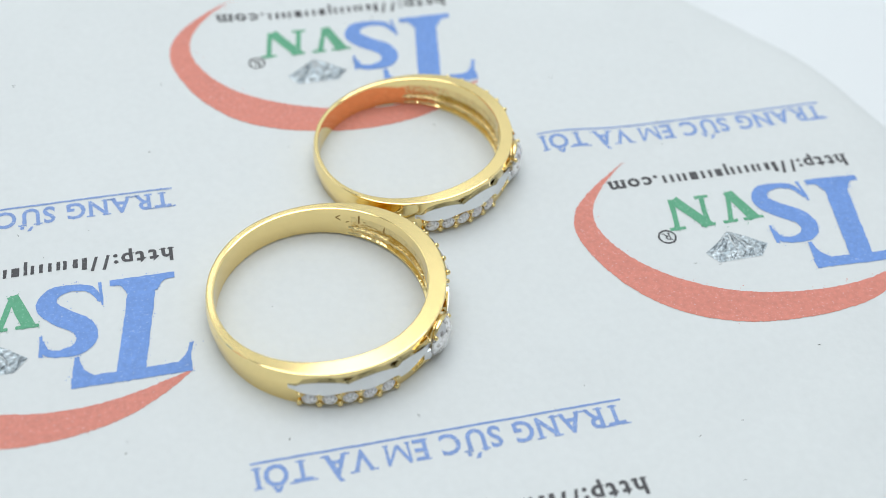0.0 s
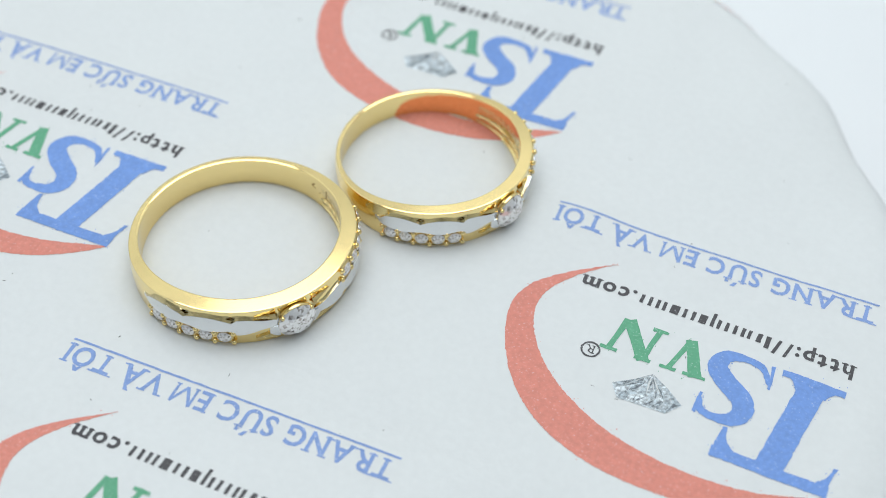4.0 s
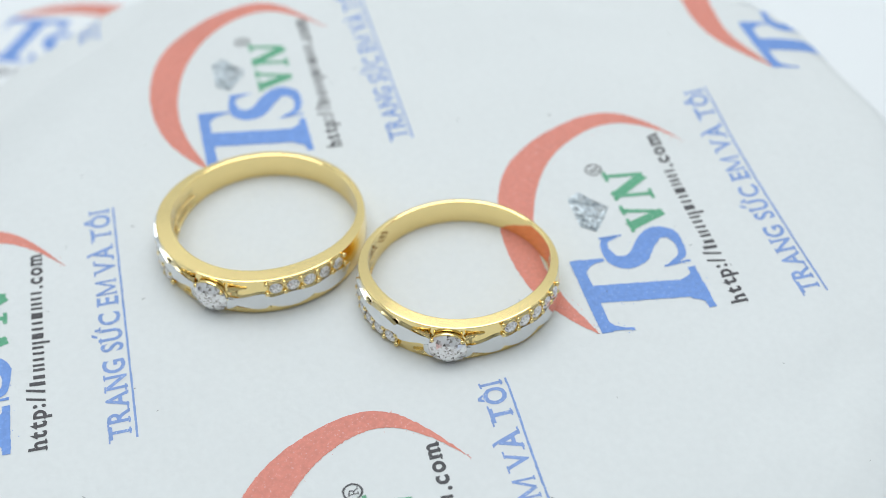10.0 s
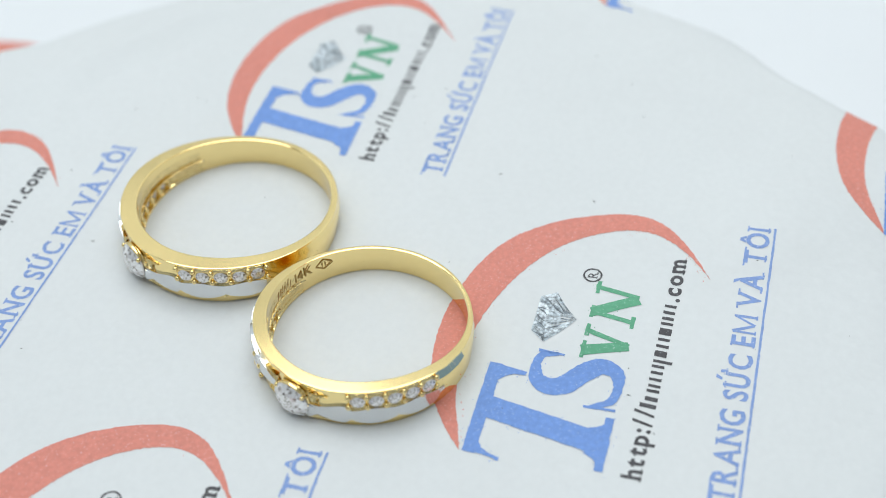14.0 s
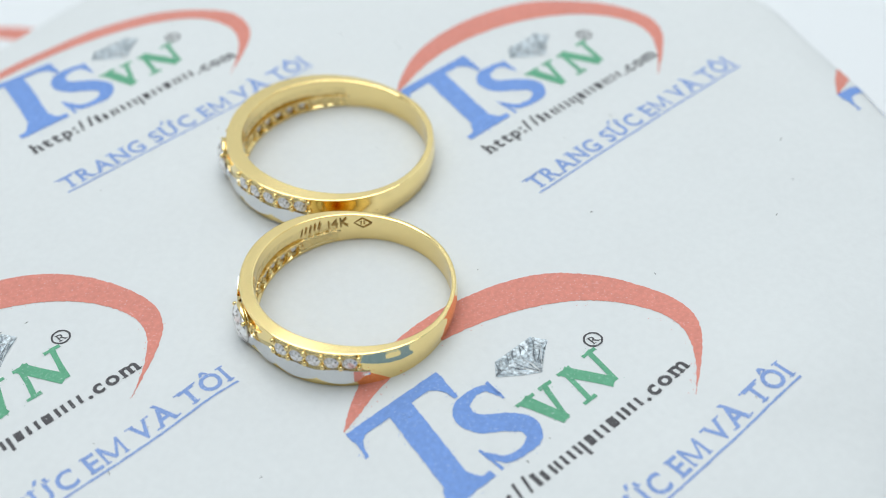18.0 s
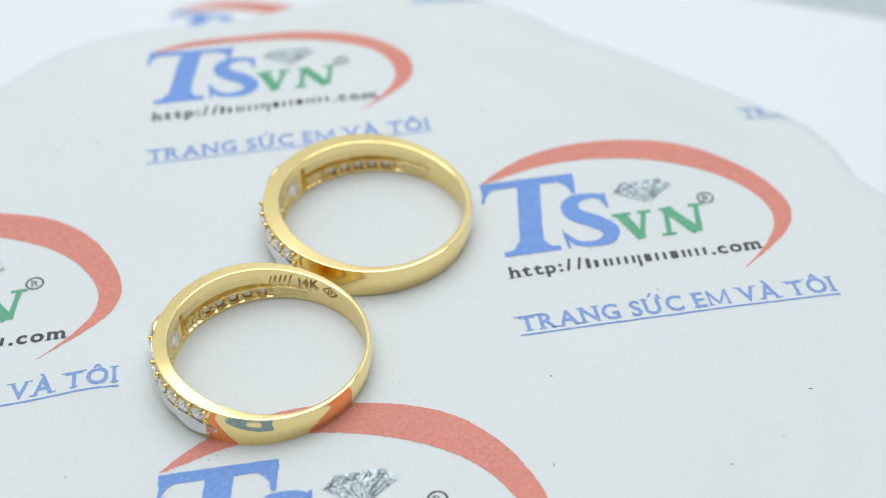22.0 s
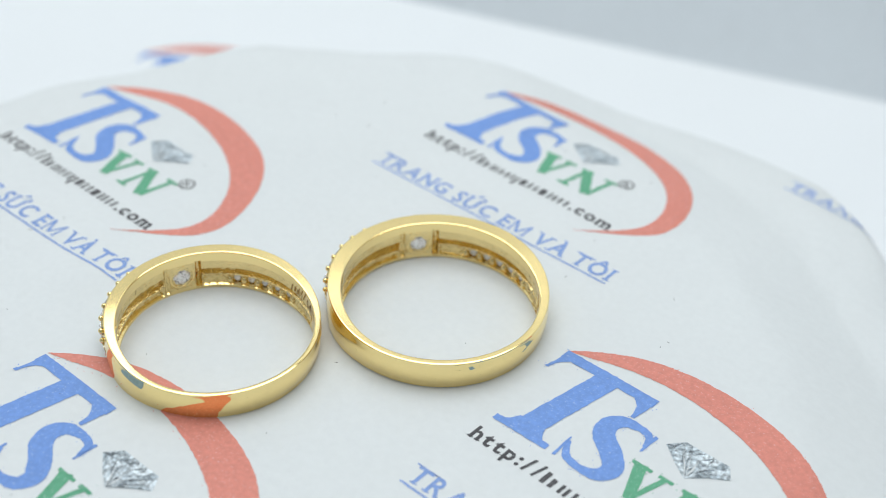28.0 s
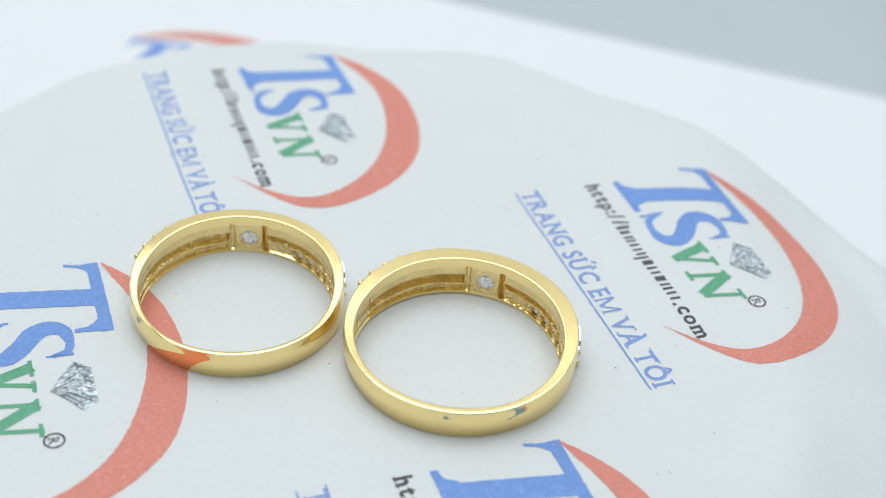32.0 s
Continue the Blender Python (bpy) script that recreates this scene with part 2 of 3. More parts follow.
def paper(u, v, lift=0.0):
    """A point of the print's plan (mm, from the turning axis) on the draped sheet."""
    s = math.hypot(u, v)
    th = math.atan2(v, u)
    deg = math.degrees(th)
    edge = rim(deg)
    # gentle sag towards the rim, then a tight bend and a hanging skirt
    start, soft_r, tight = edge - 9.0, 34.0, 3.2
    knee = edge - 2.2
    a1 = (knee - start) / soft_r
    steep = radians(80)
    c, d = math.cos(th), math.sin(th)
    rippled = min(1, max(0, (s - 26) / 14))
    wob = rippled * (noise.noise((u * 0.05, v * 0.05, 3.1)) * 0.34 + noise.noise((u * 0.12, v * 0.12, 7.7)) * 0.10)
    crease = noise.noise((u * 0.035 + 9, v * 0.035, 1.7))
    wob -= rippled * 0.22 * math.exp(-(crease / 0.13) ** 2)
    wob -= 0.30 * math.exp(-((s) / 27) ** 2)
    wob += 1.3 * math.exp(-((u - 15.5) ** 2 + (v + 35.5) ** 2) / 80)
    wob += 0.75 * math.exp(-((u + 18.5) ** 2 + (v + 3.5) ** 2) / 22)
    # one side slopes off early, along a soft crease
    slope = smoothstep(8, 30, deg) * smoothstep(112, 90, deg)
    bend = s - 44.5 - 1.2 * math.sin(th * 5)
    wob -= slope * 0.30 * min(0.5 * (bend + math.sqrt(bend * bend + 1.0)), 10.5)
    wob -= 0.18 * math.exp(-((s - edge + 8.5 + 2.5 * noise.noise((c * 1.5, d * 1.5, 4))) / 2.0) ** 2)
    if s <= start:
        r, z, a = s, 0.0, 0.0
    elif s <= knee:
        a = (s - start) / soft_r
        r, z = start + soft_r * math.sin(a), -soft_r * (1 - math.cos(a))
    else:
        r, z = start + soft_r * math.sin(a1), -soft_r * (1 - math.cos(a1))
        a = min(a1 + (s - knee) / tight, steep)
        r += tight * (math.sin(a) - math.sin(a1))
        z -= tight * (math.cos(a1) - math.cos(a))
        left = s - knee - tight * (steep - a1)
        if left > 0:
            r += left * math.cos(steep)
            z -= left * math.sin(steep)
    r += math.sin(th * 17 + 2 * math.sin(th * 3)) * 0.8 * min(1, max(0, (s - knee) / 8))
    z = max(z + wob, -TOP + 0.3)
    return (r + math.sin(a) * lift) * c, (r + math.sin(a) * lift) * d, TOP + z + math.cos(a) * lift


paper_sheet = thing("printed_paper", "white paper printed with coloured shop marks, draped over a turntable", "paper")
NT = 300
verts, faces = [paper(0, 0)], []
radii = [1.0 * k for k in range(1, 31)] + [30 + 0.8 * k for k in range(1, 66)]
for q in radii:
    for k in range(NT):
        th = 2 * math.pi * k / NT
        deg = math.degrees(th)
        s = min(q, sheet_reach(deg) - 0.01 * (85 - q))
        verts.append(paper(s * math.cos(th), s * math.sin(th)))
for k in range(NT):
    faces.append((0, 1 + k, 1 + (k + 1) % NT))
for j in range(len(radii) - 1):
    for k in range(NT):
        a, b = 1 + j * NT + k, 1 + j * NT + (k + 1) % NT
        faces.append((a, a + NT, b + NT, b))
sheet = part("sheet", mesh_of("sheet", verts, faces, PAPER, True), paper_sheet)
solid = sheet.modifiers.new("thickness", "SOLIDIFY")
solid.thickness, solid.offset = 0.00012, -1.0


# ---- the print ----
def fine(poly, step=1.2):
    """A closed outline with points at most step apart."""
    out = []
    for (x0, y0), (x1, y1) in zip(poly, poly[1:] + poly[:1]):
        n = max(1, math.ceil(math.hypot(x1 - x0, y1 - y0) / step))
        out += [(x0 + (x1 - x0) * k / n, y0 + (y1 - y0) * k / n) for k in range(n)]
    return out


def spline(pts, n=6):
    """A smooth open curve through the points."""
    out = []
    p = [pts[0]] + list(pts) + [pts[-1]]
    for i in range(1, len(p) - 2):
        for k in range(n):
            t = k / n
            out.append(tuple(0.5 * (2 * p[i][a] + (p[i + 1][a] - p[i - 1][a]) * t + (2 * p[i - 1][a] - 5 * p[i][a] + 4 * p[i + 1][a] - p[i + 2][a]) * t * t
                                    + (3 * p[i][a] - p[i - 1][a] - 3 * p[i + 1][a] + p[i + 2][a]) * t ** 3) for a in range(2)))
    return out + [tuple(pts[-1])]


def strip(a, b, across=1):
    """Quads between two curves of equal length."""
    n = len(a)
    v = [(p[0] + (q[0] - p[0]) * j / across, p[1] + (q[1] - p[1]) * j / across) for j in range(across + 1) for p, q in zip(a, b)]
    return v, [(j * n + i, j * n + i + 1, (j + 1) * n + i + 1, (j + 1) * n + i) for j in range(across) for i in range(n - 1)]


def stroke(pts, widths, n=6):
    c = spline(pts, n) if n > 1 else list(pts)
    w = np.interp(np.linspace(0, 1, len(c)), np.linspace(0, 1, len(widths)), widths)
    a, b = [], []
    for i, (x, y) in enumerate(c):
        x0, y0 = c[max(i - 1, 0)]
        x1, y1 = c[min(i + 1, len(c) - 1)]
        d = math.hypot(x1 - x0, y1 - y0) or 1
        nx, ny = -(y1 - y0) / d * w[i] / 2, (x1 - x0) / d * w[i] / 2
        a.append((x + nx, y + ny))
        b.append((x - nx, y - ny))
    return strip(a, b)


def join(*pieces):
    v, f = [], []
    for pv, pf in pieces:
        f += [tuple(i + len(v) for i in q) for q in pf]
        v += list(pv)
    return v, f


def bar(x0, y0, x1, y1, slant=0.0, step=0.35):
    """A slanted block, cut into short pieces along its longer side."""
    n = max(1, math.ceil(max(abs(x1 - x0), abs(y1 - y0)) / step))
    if abs(x1 - x0) >= abs(y1 - y0):
        a = [(x0 + (x1 - x0) * k / n, y0) for k in range(n + 1)]
        b = [(x + slant * (y1 - y0), y1) for x, _ in a]
    else:
        a = [(x0 + slant * (y1 - y0) * k / n, y0 + (y1 - y0) * k / n) for k in range(n + 1)]
        b = [(x + x1 - x0, y) for x, y in a]
    return strip(a, b)


def word(text, height, width, bold=0.0):
    """The flat outline of a word in the built-in font, fitted to a width and height in mm."""
    cu = bpy.data.curves.new("word", "FONT")
    cu.body, cu.size, cu.offset, cu.resolution_u = text, 1.0, bold, 3
    ob = new("word", cu)
    dg = bpy.context.evaluated_depsgraph_get()
    me = bpy.data.meshes.new_from_object(ob.evaluated_get(dg))
    v = [tuple(p.co)[:2] for p in me.vertices]
    f = [tuple(p.vertices) for p in me.polygons]
    bpy.data.objects.remove(ob)
    bpy.data.curves.remove(cu)
    bpy.data.meshes.remove(me)
    xs = [p[0] for p in v]
    return v, f, min(xs), max(xs)


WORDS = {}
SERIFS = {"T": ((0.5, 0), (0.02, 1), (0.98, 1)), "R": ((0.12, 0), (0.95, 0), (0.08, 1)), "A": ((0.06, 0), (0.94, 0)), "N": ((0.08, 0), (0.08, 1), (0.92, 1)),
          "E": ((0.08, 0), (0.08, 1)), "M": ((0.06, 0), (0.94, 0)), "V": ((0.05, 1), (0.95, 1)), "I": ((0.5, 0), (0.5, 1)), "U": ((0.1, 1), (0.9, 1)),
          "h": ((0.12, 0), (0.88, 0)), "p": ((0.12, 0),), "m": ((0.07, 0), (0.5, 0), (0.93, 0)), "R.": ()}
PLAIN = {"À": "A", "Ứ": "U", "Ô": "O"}


def glyph(ch, bold):
    if ch == "M" and (ch, bold) not in WORDS:
        v, f = join(bar(0.0, 0.0, 0.085, 0.7), bar(0.70, 0.0, 0.80, 0.7), stroke([(0.04, 0.70), (0.39, 0.06)], [0.13, 0.11], 1), stroke([(0.76, 0.70), (0.39, 0.06)], [0.09, 0.09], 1))
        WORDS[ch, bold] = v, f, 0.0, 0.80
    if (ch, bold) not in WORDS:
        WORDS[ch, bold] = word(ch, 1, 1, bold)
    return WORDS[ch, bold]


def lettering(text, x0, x1, base, cap, bold=0.0):
    """A line of letters with slab feet, fitted between x0 and x1."""
    gap, space = 0.12, 0.30
    total = sum(space if c == " " else (glyph(c, bold)[3] - glyph(c, bold)[2]) + gap for c in text) - gap
    k = (x1 - x0) / total
    pieces, x = [], x0
    for c in text:
        if c == " ":
            x += space * k
            continue
        v, f, lo, hi = glyph(c, bold)
        pieces.append(([(x + (p - lo) * k, base + q * cap) for p, q in v], f))
        w = (hi - lo) * k
        for sx, sy in SERIFS.get(PLAIN.get(c, c), ()):
            cx, half = x + w * sx, (0.08 if c in "EM" else 0.13) * cap
            y = base + (0.0 if sy == 0 else 0.655 * cap)
            pieces.append(bar(cx - half, y, cx + half, y + 0.055 * cap))
        x += w + gap * k
    return join(*pieces)


def ragged(v, seed, amount=0.045):
    """Points of a print, moved a little: ink bleeds into the paper and its edges are rough."""
    r = random.Random(seed)
    return [(x + r.gauss(0, amount), y + r.gauss(0, amount)) for x, y in v]


def printed(name, shape, ox, oy, mat, parent, lift=0.03, label=""):
    v, f = shape
    v = ragged(v, len(v) + int(ox * 7 + oy * 3), 0.024 if mat in (RED, BLUE, GREEN) else 0.014)
    pts = [paper(x + ox - AXIS[0], y + oy - AXIS[1], lift) for x, y in v]
    keep = [q for q in f if all(math.hypot(v[i][0] + ox - AXIS[0], v[i][1] + oy - AXIS[1])
                                < sheet_reach(math.degrees(math.atan2(v[i][1] + oy - AXIS[1], v[i][0] + ox - AXIS[0]))) - 0.5 for i in q)]
    if not keep:
        return None
    used = sorted({i for q in keep for i in q})
    pos = {i: k for k, i in enumerate(used)}
    return part(name, mesh_of(name, [pts[i] for i in used], [tuple(pos[i] for i in q) for q in keep], mat), parent, label)


SWOOSH = strip(spline([(0.6, 21.05), (2.8, 22.8), (6.0, 24.6), (9.8, 25.6), (13.8, 25.85), (17.6, 25.4), (21.2, 24.3), (24.4, 22.4), (27.2, 19.4), (29.0, 15.8), (29.65, 12.4), (28.7, 9.6), (26.2, 7.2), (22.5, 4.65)], 16),
               spline([(0.6, 21.0), (2.8, 21.65), (5.8, 22.55), (9.3, 23.05), (12.8, 22.95), (16.2, 22.3), (19.4, 21.2), (22.3, 19.6), (24.8, 17.5), (26.6, 15.0), (27.5, 12.4), (27.2, 9.9), (25.4, 7.3), (22.5, 4.6)], 16), 4)
BEAM_PARTS = [("blue_beam", bar(0.55, 20.0, 10.05, 21.1)), ("blue_post", bar(2.35, 10.4, 4.65, 20.5, 0.19)), ("blue_foot", bar(0.9, 10.05, 6.3, 10.75)),
              ("blue_serif", strip(spline([(0.15, 18.1), (0.45, 19.1), (0.65, 20.5)]), spline([(0.5, 18.15), (1.0, 19.4), (2.3, 20.5)]))),
              ("blue_serif", strip(spline([(9.25, 17.9), (8.95, 19.3), (7.6, 20.5)]), spline([(9.6, 17.9), (9.8, 19.1), (10.0, 20.5)]))),
              ("blue_serif", strip(spline([(1.1, 10.4), (1.9, 10.95), (2.45, 11.8)]), spline([(3.0, 10.4), (3.0, 10.9), (3.0, 11.8)]))),
              ("blue_serif", strip(spline([(4.2, 10.4), (4.3, 10.9), (4.4, 11.9)]), spline([(6.1, 10.4), (5.35, 10.95), (4.95, 11.9)])))]
WAVE = join(stroke([(12.25, 17.4), (12.1, 15.2)], [0.32, 0.22], 3), stroke([(7.1, 10.1), (7.05, 12.7)], [0.32, 0.22], 3), stroke([(12.12, 15.70), (11.82, 16.90), (10.72, 17.30), (9.22, 17.00), (8.52, 15.90), (8.92, 14.60), (10.52, 13.30), (11.52, 12.00), (11.02, 10.70), (9.52, 10.30), (7.92, 10.70), (7.12, 12.20)],
              [0.35, 0.7, 0.75, 1.3, 1.75, 1.9, 1.9, 1.75, 1.3, 0.75, 0.7, 0.35]))
ZIG_A = join(stroke([(13.0, 14.0), (14.2, 10.2)], [1.15, 1.0], 4), stroke([(15.4, 14.0), (14.2, 10.2)], [0.5, 0.45], 4), bar(12.2, 13.7, 14.1, 14.05), bar(14.7, 13.7, 16.1, 14.05))
ZIG_B = join(stroke([(16.9, 10.2), (17.6, 14.0)], [0.5, 0.5], 4), stroke([(17.5, 14.0), (19.7, 10.2)], [1.1, 1.1], 4), stroke([(19.9, 10.2), (20.6, 14.0)], [0.5, 0.5], 4),
             bar(16.2, 10.15, 17.6, 10.5), bar(16.9, 13.7, 18.3, 14.05), bar(19.8, 13.7, 21.3, 14.05))


def circle(x, y, r, w, n=28):
    a = [(x + r * math.cos(2 * math.pi * k / n), y + r * math.sin(2 * math.pi * k / n)) for k in range(n + 1)]
    b = [(x + (r - w) * math.cos(2 * math.pi * k / n), y + (r - w) * math.sin(2 * math.pi * k / n)) for k in range(n + 1)]
    return strip(a, b)


def gem_picture():
    """A brilliant seen from the side, as loose facets."""
    rnd = random.Random(4)
    v, f = [], []
    girdle = [13.2 + 6.0 * k / 8 for k in range(9)]
    crown = [14.3 + 4.1 * k / 6 for k in range(7)]
    gy = [17.25 + 0.25 * math.sin(k / 8 * math.pi) for k in range(9)]

    def tri(a, b, c):
        m = tuple((a[i] + b[i] + c[i]) / 3 + rnd.uniform(-0.1, 0.1) for i in range(2))
        for p in ((a, b, m), (b, c, m), (c, a, m)):
            f.append(tuple(range(len(v), len(v) + 3)))
            v.extend(p)
    for k in range(8):
        mid = (girdle[k] * 0.45 + 16.3 * 0.55 + rnd.uniform(-0.2, 0.2), 16.1 + rnd.uniform(-0.15, 0.15))
        mid2 = (girdle[k + 1] * 0.45 + 16.3 * 0.55, 16.15)
        tri((girdle[k], gy[k]), mid, (girdle[k + 1], gy[k + 1]))
        tri(mid, mid2, (girdle[k + 1], gy[k + 1]))
        tri(mid, (16.3, 15.0), mid2)
    for k in range(6):
        tri((crown[k], 18.55), (girdle[k + 1], gy[k + 1]), (crown[k + 1], 18.55))
        tri((girdle[k + 1], gy[k + 1]), (girdle[k + 2], gy[k + 2]), (crown[k + 1], 18.55))
    tri((girdle[0], gy[0]), (girdle[1], gy[1]), (crown[0], 18.55))
    tri((girdle[7], gy[7]), (girdle[8], gy[8]), (crown[6], 18.55))
    return v, f


GEM = gem_picture()


def name_row():
    """The shop's name in the web line, as plain upright bars in its rhythm: one or two stems for each sign."""
    out = []
    x = 7.95
    for wide, up, down in ((0.62, 0.32, 0), (0.78, 0, 0), (1.1, 0, 0), (1.3, 0, 0), (1.1, 0, 0.55), (0.9, 0, 0), (1.3, 0, 0), (1.0, 0, 0), (1.15, 0, 0), (1.3, 0, 0)):
        base = 7.07 - 0.006 * x
        stem = 0.30 if wide > 1.05 else 0.42
        out.append(bar(x, base, x + stem, base + 1.02 + up, 0.06))
        if wide > 0.8:
            out.append(bar(x + wide - 0.25 - stem, base - down, x + wide - 0.25, base + 1.0, 0.06))
        x += wide + 0.145
    return join(*out)


def dust(shapes, count, reach, seed):
    """Loose specks of toner beside the edges of a print."""
    rnd = random.Random(seed)
    edge = [p for v, _ in shapes for p in v]
    v, f = [], []
    for _ in range(count):
        x, y = rnd.choice(edge)
        a, r, q = rnd.uniform(0, 2 * math.pi), abs(rnd.gauss(0, reach)), rnd.uniform(0.025, 0.06)
        x, y = x + r * math.cos(a), y + r * math.sin(a)
        f.append(tuple(range(len(v), len(v) + 4)))
        v += [(x - q, y), (x, y - q * rnd.uniform(0.6, 1.2)), (x + q, y), (x, y + q * rnd.uniform(0.6, 1.2))]
    return v, f


NAME_BARS = name_row()
LATTICE = [(0, 0), (-32.2, 31.32), (-64.4, 0), (-32.2, -31.32), (0, -62.2), (32.2, 31.2), (32.2, -31.4), (0, 62.4), (-64.3, 62.6), (-64.4, -61.5),
           (-96.5, 32.0), (-96.5, -30.2), (64.4, -0.5), (-128.8, 1.0)]
for n, (ox, oy) in enumerate(LATTICE):
    wide, rise = {1: (0.0, -0.15), 2: (0.15, 0.35), 3: (0.65, 0.4)}.get(n, (0.0, 0.0))
    crescent = [(x + wide * smoothstep(17, 25, x), y + rise * smoothstep(14, 24, y)) for x, y in SWOOSH[0]], SWOOSH[1]
    mark = printed("shop_mark", crescent, ox, oy, RED, paper_sheet, 0.028, "printed red crescent")
    if mark:
        for nm, shape, mat, lift in (*[(nm, shape, BLUE, 0.042 + 0.002 * k) for k, (nm, shape) in enumerate(BEAM_PARTS)], ("blue_wave", WAVE, BLUE, 0.039), ("green_zigzag", ZIG_A, GREEN, 0.035), ("green_zigzag", ZIG_B, GREEN, 0.035),
                                     ("gem_picture", GEM, FACET, 0.035), ("round_sign", join(circle(21.9, 14.65, 0.85, 0.17), lettering("R", 21.6, 22.25, 14.2, 1.2)), BLACK, 0.028),
                                     ("web_line", join(lettering("http://", 0.75, 7.75, 7.12, 2.15, 0.03), lettering(".com", 20.0, 24.9, 6.87, 2.15, 0.03)), BLACK, 0.028),
                                     ("name_bar", NAME_BARS, BLACK, 0.028)):
            ob = printed(nm, shape, ox, oy, mat, mark, lift)
            if ob and nm == "name_bar":
                tagged(ob, kind="stuff")
        for nm, shapes, mat, count in (("blue_specks", [q for _, q in BEAM_PARTS] + [WAVE], BLUE, 260), ("red_specks", [SWOOSH], RED, 160), ("green_specks", [ZIG_A, ZIG_B], GREEN, 60)):
            specks = printed(nm, dust(shapes, count, 0.30, 11 + n), ox, oy, mat, mark, 0.025, "loose specks of toner")
            if specks:
                tagged(specks, kind="stuff")
    slogan = printed("slogan", lettering("TRANG SỨC EM VÀ TÔI", 0.2, 29.5, 0.12, 2.75, 0.022), ox, oy, PALE_BLUE, paper_sheet, 0.025, "printed blue slogan")
    if slogan:
        printed("underline", bar(0.0, -0.42, 29.7, -0.22, 0.0, 0.5), ox, oy, PALE_BLUE, slogan)


# the marks on the sheet under the turntable that the rings' paper leaves in view
def flat_mark(ox, oy, deg):
    c, d = math.cos(radians(deg)), math.sin(radians(deg))

    def lay(shape, nm, mat, parent, label=""):
        return part(nm, mesh_of(nm, [(ox + p * c - q * d, oy + p * d + q * c, 0.03 + 0.004 * (len(under_sheet.children_recursive) % 12)) for p, q in shape[0]], shape[1], mat), parent, label)
    mark = lay(SWOOSH, "shop_mark", RED, under_sheet, "printed red crescent")
    for nm, shape, mat in (*[(nm, shape, BLUE) for nm, shape in BEAM_PARTS], ("blue_wave", WAVE, BLUE), ("green_zigzag", ZIG_A, GREEN), ("green_zigzag", ZIG_B, GREEN), ("gem_picture", GEM, FACET),
                           ("web_line", lettering("http://", 0.75, 7.75, 7.12, 2.15, 0.03), BLACK), ("name_bar", NAME_BARS, BLACK)):
        ob = lay(shape, nm, mat, mark)
        if nm == "name_bar":
            tagged(ob, kind="stuff")
    slogan = lay(lettering("TRANG SỨC EM VÀ TÔI", 0.2, 29.5, 0.12, 2.75, 0.022), "slogan", PALE_BLUE, under_sheet, "printed blue slogan")
    lay(bar(0.0, -0.42, 29.7, -0.22, 0.0, 0.5), "underline", PALE_BLUE, slogan)


flat_mark(9.0, 90.0, -61)
flat_mark(50.3, 67.3, -71.7)


# ---- the rings ----
def brilliant(name, rad, mat):
    """A round cut stone, table upwards, girdle at z = 0; every facet has its own edges."""
    ring_at = lambda r, z, n, off: [(r * rad * math.cos(2 * math.pi * (k + off) / n), r * rad * math.sin(2 * math.pi * (k + off) / n), z * rad) for k in range(n)]
    inner, table, star = ring_at(0.27, 0.345, 8, 0), ring_at(0.56, 0.33, 8, 0.5), ring_at(0.80, 0.2, 8, 0)
    gird, low, pav = ring_at(1, 0.03, 16, 0), ring_at(1, -0.05, 16, 0), ring_at(0.45, -0.5, 8, 0.5)
    top, tip = (0, 0, 0.35 * rad), (0, 0, -0.86 * rad)
    tris = []
    for k in range(8):
        k1, p = (k + 1) % 8, (k - 1) % 8
        tris += [(top, inner[k], inner[k1]), (inner[k], table[k], inner[k1]), (inner[k], table[p], table[k]), (star[k], table[k], table[p])]
        tris += [(star[k], gird[2 * k], gird[2 * k + 1]), (star[k], gird[2 * k + 1], table[k]), (table[k], gird[2 * k + 1], star[k1]), (star[k1], gird[2 * k + 1], gird[(2 * k + 2) % 16])]
        tris += [(pav[k], low[2 * k + 1], low[2 * k]), (pav[k], low[(2 * k + 2) % 16], low[2 * k + 1]), (pav[k], low[2 * k], pav[p]), (tip, pav[k], pav[p])]
    for k in range(16):
        k1 = (k + 1) % 16
        tris += [(gird[k], low[k], low[k1]), (gird[k], low[k1], gird[k1])]
    if rad > 1:  # large stone: facets split further, so painted flashes stand in for inner reflections
        tris = [q for a, b, c in tris for m in [[tuple((p[i] + q[i]) / 2 for i in range(3)) for p, q in ((a, b), (b, c), (c, a))]]
                for q in ((a, m[0], m[2]), (m[0], b, m[1]), (m[2], m[1], c), (m[0], m[1], m[2]))]
    v = [p for t in tris for p in t]
    return mesh_of(name, v, [(3 * i, 3 * i + 1, 3 * i + 2) for i in range(len(tris))], mat)


def bead(name, rad, mat):
    prof = [(rad * math.cos(a), rad * math.sin(a)) for a in [math.pi / 2 * (1 - 2 * k / 6) for k in range(7)]]
    return lathe(name, [(max(r, 0.0), z) for r, z in prof], mat, 10)


